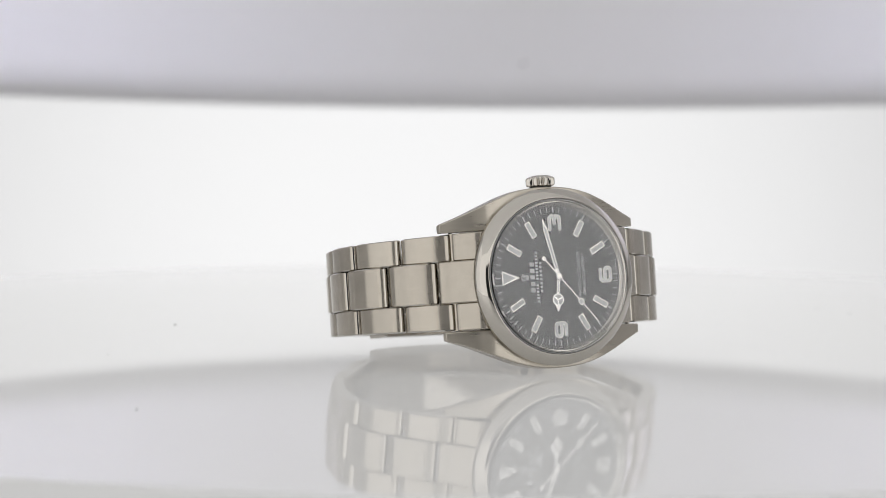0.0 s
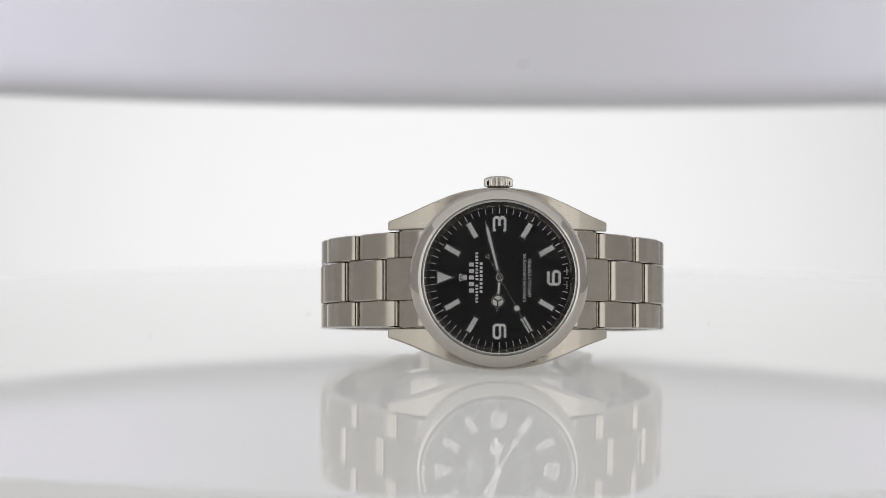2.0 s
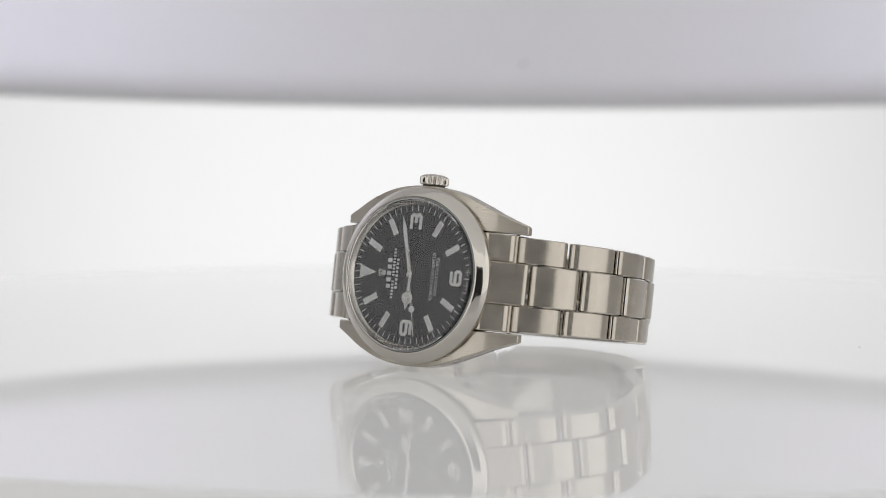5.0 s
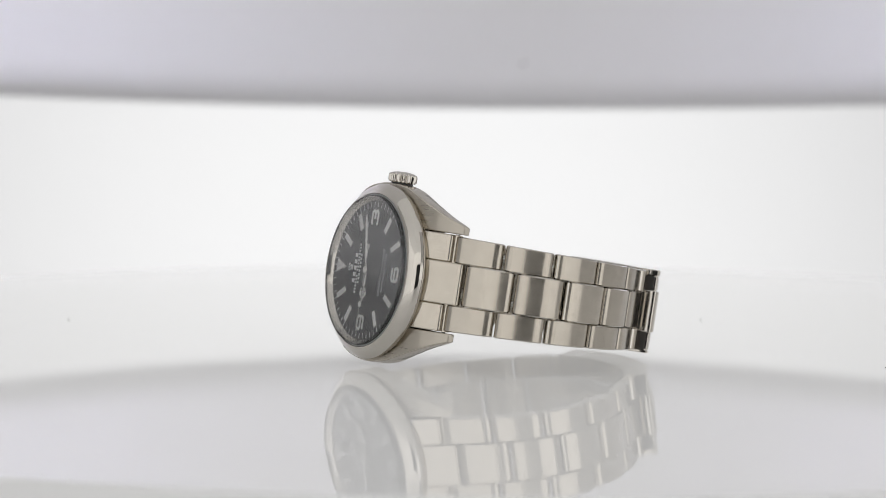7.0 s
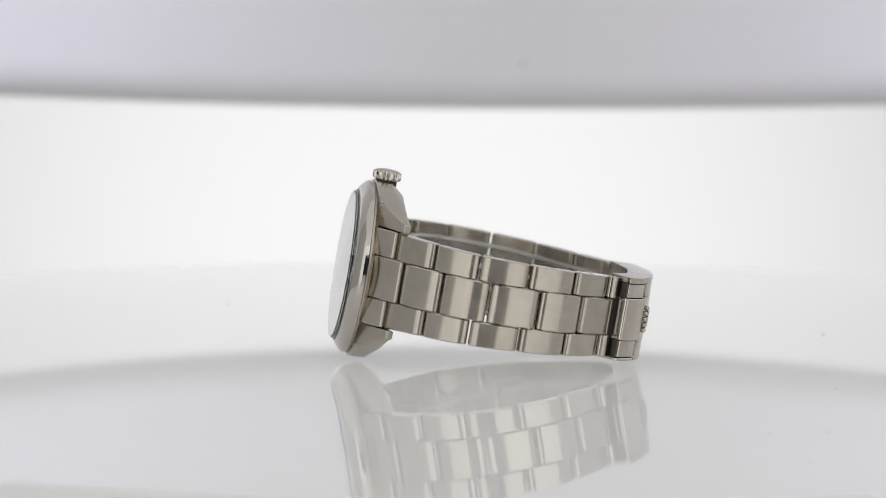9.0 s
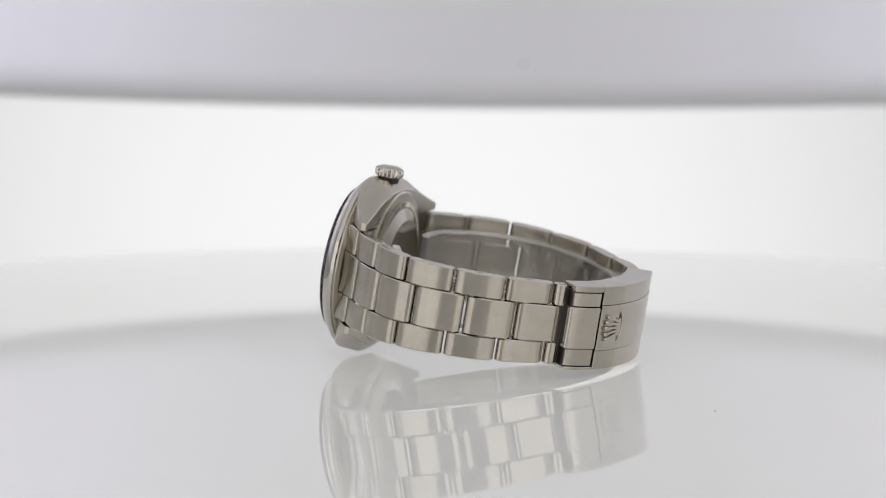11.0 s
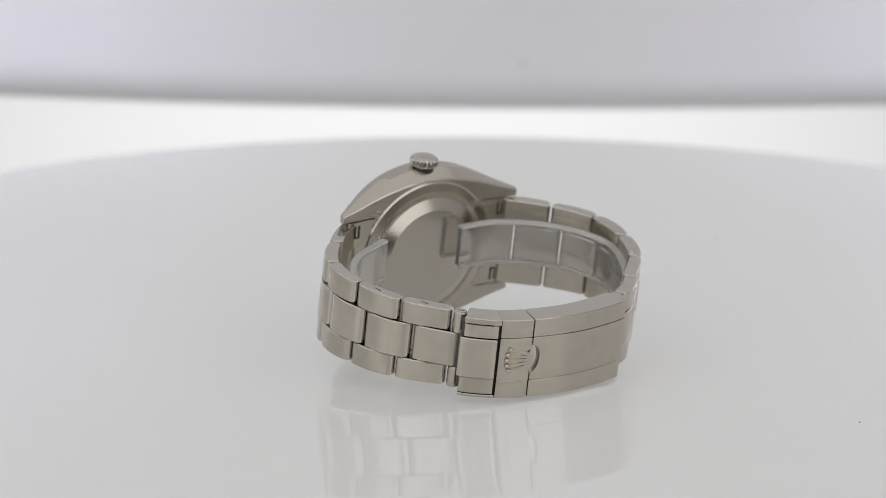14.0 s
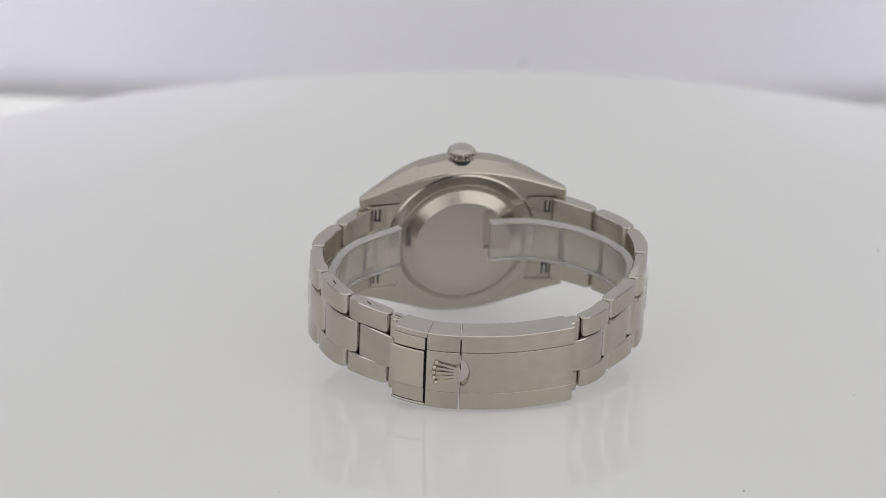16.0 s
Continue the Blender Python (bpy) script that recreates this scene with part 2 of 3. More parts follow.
# ---- the watch: x runs from twelve to six, z to three, y into the case ----
watch = tagged(new("wristwatch"), "steel wristwatch with black dial and link bracelet, on its side", "wristwatch")

# case
XS = (0, 4, 8, 12.7, 18, 21.7)
ZS = (18.0, 17.75, 16.95, 15.2, 12.9, 11.5)


def flank(x):
    return float(np.interp(abs(x), np.linspace(0, 21.7, 45), SMOOTH))


def smooth_curve(xs, ys, q):
    """Cubic Hermite through points, even slope at the first."""
    d = np.gradient(np.array(ys, float), np.array(xs, float))
    d[0] = 0
    out = []
    for v in q:
        k = int(np.clip(np.searchsorted(xs, v) - 1, 0, len(xs) - 2))
        h = xs[k + 1] - xs[k]
        s = (v - xs[k]) / h
        out.append((2 * s**3 - 3 * s**2 + 1) * ys[k] + (s**3 - 2 * s**2 + s) * h * d[k] + (-2 * s**3 + 3 * s**2) * ys[k + 1] + (s**3 - s**2) * h * d[k + 1])
    return out


SMOOTH = smooth_curve(XS, ZS, np.linspace(0, 21.7, 45))


def lug_top(x):
    return float(np.interp(abs(x), (0, 7, 10, 13, 16, 19, 21.7), (1.8, 1.8, 2.0, 2.6, 3.8, 5.4, 7.0)))


def lug_low(x):
    return float(np.interp(abs(x), (0, 9, 13, 17, 20, 21.7), (7.5, 7.55, 7.65, 7.9, 8.15, 8.3)))


def build_case():
    """Body and four lugs in one skin; the flanks are smoother."""
    bm = bmesh.new()
    IN = 9.8

    def tuck(x):
        return float(np.interp(abs(x), (0, 8, 14, 21.7), (2.1, 1.9, 1.1, 0.25)))

    def station(x):
        f, t, l = flank(x), lug_top(x), lug_low(x)
        m, g = t + 0.58 * (l - t), f - tuck(x)
        return [bm.verts.new(c) for c in ((x, t, -f), (x, m, -f), (x, l, -g), (x, l, -IN), (x, l, IN), (x, l, g), (x, m, f), (x, t, f), (x, t, IN), (x, t, -IN))]
    body = [station(x) for x in np.linspace(-13.5, 13.5, 41)]
    for a, b in zip(body, body[1:]):
        for i in range(10):
            j = (i + 1) % 10
            bm.faces.new((a[i], a[j], b[j], b[i]))
    for end, sx in ((body[0], -1), (body[-1], 1)):
        bm.faces.new((end[3], end[4], end[8], end[9]))
        for ids, sz in (((0, 1, 2, 3, 9), -1), ((7, 6, 5, 4, 8), 1)):
            prev = [end[i] for i in ids]
            for x in np.linspace(13.5, 21.7, 15)[1:]:
                f, t, l = flank(x), lug_top(x), lug_low(x)
                m, g = t + 0.58 * (l - t), f - tuck(x)
                cur = [bm.verts.new(c) for c in ((sx * x, t, sz * f), (sx * x, m, sz * f), (sx * x, l, sz * g), (sx * x, l, sz * IN), (sx * x, t, sz * IN))]
                for i in range(5):
                    j = (i + 1) % 5
                    bm.faces.new((prev[i], prev[j], cur[j], cur[i]))
                prev = cur
            bm.faces.new(prev)
    ob = part("case", bm, satin, watch, "steel case with smooth flanks and four lugs", bevel=0.22)
    ob.data.materials.append(semi)
    for f in ob.data.polygons:
        if abs(f.normal.z) > 0.55:
            f.material_index = 1
    for sx in (-1, 1):
        for sz in (-1, 1):
            bm = bmesh.new()
            rings(bm, [[(x, y, sz * z) for x, y in disc(sx * 19.2, 7.2, 0.4, 12)] for z in (9.6, 9.76)])
            part("spring_bar_hole", bm, dark_gap, ob)
    return ob


case = build_case()
part("bezel", lathe([(15.35, -0.6), (15.35, -1.0), (15.5, -1.12), (15.7, -1.08), (16.2, -0.72), (16.9, -0.12), (17.4, 0.38), (17.6, 0.8), (17.6, 1.45), (17.45, 1.65), (15.4, 1.65)], 160, True), polished, watch, "smooth polished steel bezel", 25)
part("bezel_seat", lathe([(14.5, 1.5), (17.25, 1.5), (17.25, 2.0), (16.6, 2.6), (14.5, 2.6)], 96, True), satin, watch)
part("dial", lathe([(0.01, 0.0), (14.1, 0.0), (14.1, 0.5), (0.01, 0.5)], 128), dial_black, watch, "glossy black dial")
part("rehaut", lathe([(13.95, 0.05), (14.05, 0.0), (14.65, -1.1), (15.15, -1.1), (15.3, 0.4), (14.1, 0.4)], 128, True), polished, watch, "polished inner flange ring")
crystal = part("crystal", lathe([(0.01, -1.95), (14.85, -1.95), (15.1, -1.72), (15.15, -1.12)], 128), sapphire, watch, "flat sapphire crystal", 20)
crystal.visible_shadow = False
part("gasket", lathe([(15.17, -1.2), (15.34, -1.2), (15.34, -0.6), (15.17, -0.6)], 128, True), material("grey_gasket", (0.35, 0.35, 0.35), 0.5), watch)

# crown with its fluted edge
def build_crown():
    bm = bmesh.new()
    n, m = 20, 10
    def loop(z, r, flute):
        out = []
        for k in range(n * m):
            a = 2 * math.pi * k / (n * m)
            d = flute * (0.5 - 0.5 * math.cos(n * a)) ** 0.6
            out.append(((r - d) * math.cos(a), 4.1 + (r - d) * math.sin(a), z))
        return out
    rings(bm, [loop(18.20, 2.45, 0), loop(18.35, 2.75, 0.2), loop(18.60, 2.92, 0.42), loop(19.65, 2.92, 0.42), loop(19.90, 2.75, 0.22), loop(20.05, 2.5, 0), loop(20.27, 2.0, 0), loop(20.41, 1.2, 0), loop(20.45, 0.4, 0)])
    ob = part("crown", bm, polished, watch, "fluted steel winding crown", 40)
    bm = bmesh.new()
    rings(bm, [[(x, y + 4.1, z) for x, y in disc(0, 0, 2.2, 24)] for z in (17.2, 18.5)])
    part("crown_tube", bm, dark_gap, ob)
    return ob


build_crown()

# case back
part("case_back", lathe([(0.01, 9.6), (10.1, 9.6), (10.25, 9.53), (12.5, 8.55), (12.6, 8.3), (14.0, 8.1), (15.4, 7.95), (15.8, 7.7), (15.85, 7.2), (0.01, 7.2)], 128), semi, watch, "plain turned steel case back", 9)
bm = bmesh.new()
loops = []
for r, y, cut in ((12.45, 8.2, 0.0), (12.5, 8.6, 0.0), (12.62, 8.66, 0.0), (13.45, 8.55, 0.5), (13.7, 8.35, 0.5), (13.75, 7.9, 0.4)):
    loops.append([])
    for k in range(120 * 4):
        d = cut if k % 4 in (2, 3) else 0.0
        q = 2 * math.pi * k / (120 * 4)
        loops[-1].append(((r - d * 0.8) * math.cos(q), y - d, (r - d * 0.8) * math.sin(q)))
rings(bm, loops, cap=False)
part("fluted_ring", bm, semi, watch, "finely fluted ring of the case back", 10)

# dial furniture
def build_marks():
    for h in (1, 2, 4, 5, 7, 8, 10, 11):
        a = 30 * h
        ob = part("hour_marker", slab(along(a, [(8.95, -0.68), (12.5, -0.68), (12.5, 0.68), (8.95, 0.68)]), 0, -0.3, 0.08), silver, watch, "applied baton marker with pale luminous fill")
        part("luminous_fill", slab(along(a, [(9.2, -0.45), (12.25, -0.45), (12.25, 0.45), (9.2, 0.45)]), -0.2, -0.33), lume, ob)
    ob = part("hour_marker", slab(along(0, [(8.35, 0), (12.45, -1.5), (12.45, 1.5)]), 0, -0.3, 0.06), silver, watch, "applied triangular marker with pale luminous fill")
    part("luminous_fill", slab(along(0, [(9.3, 0), (12.2, -1.12), (12.2, 1.12)]), -0.2, -0.33), lume, ob)
    six = [(1.25, 1.1), (-0.9, 1.1), (-1.28, 0.75), (-1.28, -0.75), (-0.9, -1.1), (0.9, -1.1), (1.28, -0.75), (1.28, -0.2), (0.9, 0.12), (-1.1, 0.12)]
    three_a = [(-1.3, 0.75), (-1.2, 1.1), (0.9, 1.1), (1.28, 0.75), (1.28, 0.35), (0.95, 0.02), (-0.35, 0.02)]
    three_b = [(0.8, -0.02), (1.28, -0.35), (1.28, -0.75), (0.9, -1.1), (-1.2, -1.1), (-1.3, -0.75)]
    nine = [(-x, -y) for x, y in six]
    for glyphs, (cx, cz) in (((three_a, three_b), (0, 10.6)), ((six,), (10.75, 0)), ((nine,), (0, -10.6))):
        bm, bl = bmesh.new(), bmesh.new()
        for k, g in enumerate(glyphs):
            stroke = [(cx - v, cz + u) for u, v in g]
            ribbon(stroke, 0.76, 0, -0.3 - 0.012 * k, bm)
            ribbon(stroke, 0.46, -0.2, -0.34 - 0.012 * k, bl)
        ob = part("numeral", bm, silver, watch, "applied numeral with pale luminous fill")
        part("luminous_fill", bl, lume, ob)
    bm = bmesh.new()
    for k in range(60):
        w = 0.085 if k % 5 == 0 else 0.055
        slab(along(6 * k, [(12.7, -w), (13.75, -w), (13.75, w), (12.7, w)]), -0.01, -0.03, bm=bm)
    part("minute_track", bm, ink, watch, "white printed minute track")


build_marks()


def words(body, x, width, height):
    """White print that reads from nine towards three, centred under the hands."""
    cu = bpy.data.curves.new("print", "FONT")
    cu.body, cu.align_x, cu.align_y, cu.size = body, "CENTER", "CENTER", 1.0
    cu.resolution_u = 3
    ob = bpy.data.objects.new("print", cu)
    scene.collection.objects.link(ob)
    me = bpy.data.meshes.new_from_object(ob.evaluated_get(bpy.context.evaluated_depsgraph_get()))
    bpy.data.objects.remove(ob)
    us = [v.co.x for v in me.vertices]
    vs = [v.co.y for v in me.vertices]
    ku, kv = width / (max(us) - min(us)), height / (max(vs) - min(vs))
    mu, mv = (max(us) + min(us)) / 2, (max(vs) + min(vs)) / 2
    for v in me.vertices:
        v.co = Vector((x - (v.co.y - mv) * kv, -0.03, (v.co.x - mu) * ku)) * MM
    me.materials.append(ink)
    t = new("printed_words", me)
    t.parent = watch
    return t


words("SUPERLATIVE CHRONOMETER", 4.95, 9.5, 0.68)
words("OFFICIALLY CERTIFIED", 5.95, 7.5, 0.68)


def bars(x, width, height, count, fill, gaps=()):
    bm = bmesh.new()
    for k in range(count):
        if k in gaps:
            continue
        z = -width / 2 + width * (k + 0.5) / count
        w = width / count * fill / 2
        slab([(x - height / 2, z - w), (x + height / 2, z - w), (x + height / 2, z + w), (x - height / 2, z + w)], -0.005, -0.03, bm=bm)
    return part("print_bars", bm, ink, watch, "white printed bars")


bars(-5.5, 6.4, 1.0, 5, 0.62)
bars(-4.45, 10.2, 0.55, 16, 0.6, (6,))
bars(-3.6, 6.3, 0.55, 8, 0.6)
bars(13.3, 4.4, 0.24, 13, 0.5, (5, 7))


def fan(cx, cz, size, depth, y, place=None):
    """A plain five-pronged fan: base towards the hands, a bead on each prong."""
    bm = bmesh.new()
    for k in range(5):
        a = radians(-28 + 14 * k)
        tip = (cx - size * math.cos(a), cz + size * math.sin(a))
        base = (cx, cz + size * 0.12 * (k - 2))
        n = Vector((tip[1] - base[1], -(tip[0] - base[0]))).normalized() * size * 0.07
        slab([(base[0] + n.x, base[1] + n.y), (tip[0] + n.x * 0.5, tip[1] + n.y * 0.5), (tip[0] - n.x * 0.5, tip[1] - n.y * 0.5), (base[0] - n.x, base[1] - n.y)], y, y - depth, bm=bm)
        m = Matrix.Translation((tip[0], y - depth * 0.6, tip[1]))
        bmesh.ops.create_icosphere(bm, subdivisions=2, radius=size * 0.11, matrix=m)
    slab([(cx + size * 0.14 * math.cos(q), cz + size * 0.40 * math.sin(q)) for q in [i * math.pi / 8 for i in range(16)]], y, y - depth * 0.8, bm=bm)
    return bm


part("emblem", fan(-6.55, 0, 1.35, 0.12, 0.0), ink, watch, "small applied fan-shaped emblem")


# hands
def build_hands():
    a = 274.0
    hour = part("hour_hand", slab(along(a, [(-0.9, -0.36), (3.5, -0.36), (3.5, 0.36), (-0.9, 0.36)]), -0.38, -0.5, 0.03), silver, watch, "hour hand with a three-part ringed disc")
    bm = slab(along(a, [(5.7, -0.62), (7.15, 0), (5.7, 0.62)]), -0.38, -0.5, 0.03)
    slab(disc(*clock(a, 4.65), 1.3, 32), -0.38, -0.51, 0.05, bm)
    part("hand_tip", bm, silver, hour)
    bm = bmesh.new()
    cx, cz = clock(a, 4.65)
    for k in range(3):
        q0 = radians(a) + radians(120 * k)
        pts = []
        for i in range(9):
            q = q0 + radians(8 + 104 * i / 8)
            pts.append((cx - 1.02 * math.cos(q), cz + 1.02 * math.sin(q)))
        q = q0 + radians(60)
        pts.append((cx - 0.2 * math.cos(q), cz + 0.2 * math.sin(q)))
        slab(pts, -0.45, -0.55, bm=bm)
    slab(along(a, [(1.0, -0.17), (3.2, -0.17), (3.2, 0.17), (1.0, 0.17)]), -0.45, -0.53, bm=bm)
    part("luminous_fill", bm, lume, hour)
    a = 75.8
    minute = part("minute_hand", slab(along(a, [(-1.0, -0.34), (0, -0.38), (9.6, -0.5), (12.0, 0), (9.6, 0.5), (0, 0.38), (-1.0, 0.34)]), -0.6, -0.72, 0.03), silver, watch, "pointed minute hand with luminous fill")
    part("luminous_fill", slab(along(a, [(1.6, -0.17), (9.4, -0.28), (10.7, 0), (9.4, 0.28), (1.6, 0.17)]), -0.66, -0.75), lume, minute)
    bm = slab(along(0, [(-4.4, -0.13), (12.5, -0.09), (12.5, 0.09), (-4.4, 0.13)]), -0.86, -0.95)
    slab(disc(*clock(0, 6.95), 0.72, 24), -0.85, -0.97, 0.03, bm)
    slab(disc(*clock(0, -4.75), 0.5, 20), -0.85, -0.97, 0.03, bm)
    second = part("second_hand", bm, silver, watch, "thin sweeping second hand with a luminous dot")
    part("luminous_fill", slab(disc(*clock(0, 6.95), 0.52, 24), -0.9, -1.0), lume, second)
    part("hand_cap", lathe([(0.01, -1.06), (0.6, -1.06), (0.75, -0.95), (0.75, -0.05), (0.01, -0.05)], 32), silver, watch)
    return second


second_hand = build_hands()

# ---- bracelet: its outer line from the lugs round to the clasp ----
LINE = ((13.6, 1.75), (15.6, 2.3), (17.6, 3.9), (20.0, 5.9), (23.3, 8.4), (28.6, 13.2), (33.0, 18.8), (34.5, 23.5), (34.6, 29.0), (33.0, 35.5), (30.0, 42.2), (26.0, 48.4), (21.8, 53.6), (16.5, 57.2), (10.0, 59.3), (0.0, 60.4))


def outer_line():
    cp = [Vector(q) for q in LINE]
    e = [2 * cp[0] - cp[1], *cp, Vector((-LINE[-2][0], LINE[-2][1]))]
    out = []
    for i in range(len(cp) - 1):
        a, b, c, d = e[i:i + 4]
        for k in range(30):
            u = k / 30
            out.append(0.5 * (2 * b + (c - a) * u + (2 * a - 5 * b + 4 * c - d) * u * u + (3 * b - a - 3 * c + d) * u ** 3))
    out.append(cp[-1])
    half = len(out)
    out += [Vector((-q.x, q.y)) for q in reversed(out[:-1])]
    pts = np.array([(q.x, q.y) for q in out])
    arc = np.r_[0, np.cumsum(np.hypot(*np.diff(pts, axis=0).T))]
    arc -= arc[30] + 0.65
    return pts, arc, arc[half - 1]


PTS, ARC, MID = outer_line()


def at_line(s):
    q = np.array([np.interp(s, ARC, PTS[:, k]) for k in (0, 1)])
    d = np.array([np.interp(s + 0.4, ARC, PTS[:, k]) - np.interp(s - 0.4, ARC, PTS[:, k]) for k in (0, 1)])
    d /= np.hypot(*d)
    return q, d, np.array([d[1], -d[0]])


def along_side(s):
    """Distance from the nearer lug, both halves alike."""
    return s if s <= MID else 2 * MID - s


def half_width(s):
    return 9.6 - (9.6 - 8.0) * min(max(along_side(s) / 62, 0), 1)


def core_width(s):
    return 4.15 - 0.55 * min(max(along_side(s) / 62, 0), 1)


def sunk(s):
    """How far the last links lie below the clasp's outer line."""
    u = min(max((along_side(s) - 44) / 14, 0), 1)
    return 1.9 * u * u * (3 - 2 * u)


def bent(bm, s0, s1, lo, hi, deep=0.0, thick=2.9, round_out=1.05, round_in=0.9, chamfer=0.2, steps=10, crown=0.0, link=False):
    """A piece that follows the line from s0 to s1, between the widths lo(s) and hi(s), its ends rounded."""
    def loop(b):
        top, low = [], []
        a0, a1 = s0 + b, s1 - b
        for r, row in ((round_out, top), (round_in, low)):
            r = max(r, 0.02)
            ss = [a0, a0 + 0.12 * r, a0 + 0.4 * r, a0 + r] + list(np.linspace(a0 + r, a1 - r, steps))[1:-1] + [a1 - r, a1 - 0.4 * r, a1 - 0.12 * r, a1]
            for s in ss:
                e = min(s - a0, a1 - s)
                sink = r - math.sqrt(max(r * r - (r - min(e, r)) ** 2, 0)) + (crown * (2 * (s - a0) / (a1 - a0) - 1) ** 2 if row is top else 0)
                row.append((s, sink))
        pts = []
        for s, k in top:
            q, d, n = at_line(s)
            pts.append((s, q - n * (deep + b + k + (sunk(s) if link else 0))))
        for s, k in reversed(low):
            q, d, n = at_line(s)
            pts.append((s, q - n * (deep + thick - b - k + (sunk(s) if link else 0))))
        return pts
    inner, full = loop(chamfer), loop(0.0)
    rings(bm, [[(q[0], q[1], lo(s)) for s, q in inner], [(q[0], q[1], lo(s) + chamfer) for s, q in full],
               [(q[0], q[1], hi(s) - chamfer) for s, q in full], [(q[0], q[1], hi(s)) for s, q in inner]])
    return bm


PITCH = 10.6
HUB = (0.0, 30.0, 0.0)


def two_tone(ob):
    """Polished flanks and rounded ends on a piece whose outer face is brushed."""
    ob.data.materials.append(polished)
    for f in ob.data.polygons:
        out = Vector((f.center.x, f.center.y, 0)).normalized()
        if abs(f.normal.z) > 0.7 or -0.2 < f.normal.dot(out) < 0.72:
            f.material_index = 1
    return ob


def mirrored(s0, s1):
    return 2 * MID - s1, 2 * MID - s0


def build_bracelet():
    gap = 0.2
    for neg in (False, True):
        def span(a, b):
            return mirrored(a, b) if neg else (a, b)
        # solid end link between the lugs
        bm = bmesh.new()
        for sg in (-1, 1):
            a, b = span(-2.2, 5.0 - gap)
            lo, hi = (lambda s: 4.2), (lambda s: 9.6)
            if sg < 0:
                lo, hi = (lambda s: -9.6), (lambda s: -4.2)
            bent(bm, a, b, lo, hi, 0.15, 2.9, 0.5, 0.9)
        a, b = span(-2.4, 8.0 - gap)
        bent(bm, a, b, lambda s: -4.15, lambda s: 4.15, 0.0, 2.9, 0.5, 0.9)
        block = [((-x if neg else x), y) for x, y in ((12.6, 3.6), (15.4, 3.9), (17.5, 5.6), (19.6, 7.2), (20.1, 7.8), (19.6, 8.15), (12.6, 7.5))]
        rings(bm, [[(x, y, z) for x, y in block] for z in (-9.6, 9.6)])
        part("end_link", bm, brushed, watch, "solid steel end link between the lugs", origin=HUB)
        # outer links
        last = 71.0 if neg else 61.0
        s = 5.0
        while s < last:
            e = min(s + PITCH, last + (3.0 if neg else 0.4))
            a, b = span(s + gap, e - gap)
            for sg in (-1, 1):
                if sg > 0:
                    lo, hi = (lambda q: core_width(q) + 0.08), half_width
                else:
                    lo, hi = (lambda q: -half_width(q)), (lambda q: -core_width(q) - 0.08)
                two_tone(part("outer_link", bent(bmesh.new(), a, b, lo, hi, crown=0.36, link=True), brushed, watch, origin=HUB))
            s += PITCH
        s = 8.0
        while s < last:
            e = min(s + PITCH, last + (3.0 if neg else -0.5))
            a, b = span(s + gap, e - gap)
            two_tone(part("centre_link", bent(bmesh.new(), a, b, lambda q: -core_width(q), core_width, -0.2, 3.1, crown=0.42, link=True), brushed, watch, origin=HUB))
            s += PITCH


build_bracelet()


def notched(s0, s1, half, depth, thick, bite, reach):
    """The middle of the clasp cover, with a half-round bite of that reach cut out of its first edge."""
    bm = bmesh.new()
    loops = []
    zs = [-half, -half + 0.06, -bite - 0.1] + [bite * math.sin(radians(a)) for a in range(-90, 91, 12)] + [bite + 0.1, half - 0.06, half]
    for z in zs:
        edge = abs(abs(z) - half) < 0.01
        b = 0.06 if edge else 0.0
        a0 = s0 + b + (reach * math.sqrt(max(1 - (z / bite) ** 2, 0)) if abs(z) < bite else 0)
        ss = np.r_[a0, a0 + 0.05, a0 + 0.15, np.linspace(a0 + 0.4, s1 - 0.4 - b, 14), s1 - 0.15 - b, s1 - b]
        top, low = [], []
        for k, v in enumerate(ss):
            q, d, n = at_line(v)
            e = min(k, len(ss) - 1 - k)
            sink = (0.22, 0.12, 0.02)[e] if e < 3 else 0.0
            top.append(q - n * (depth + sink + b))
            low.append(q - n * (depth + thick - b))
        loops.append([(p[0], p[1], z) for p in top + low[::-1]])
    rings(bm, loops)
    return bm


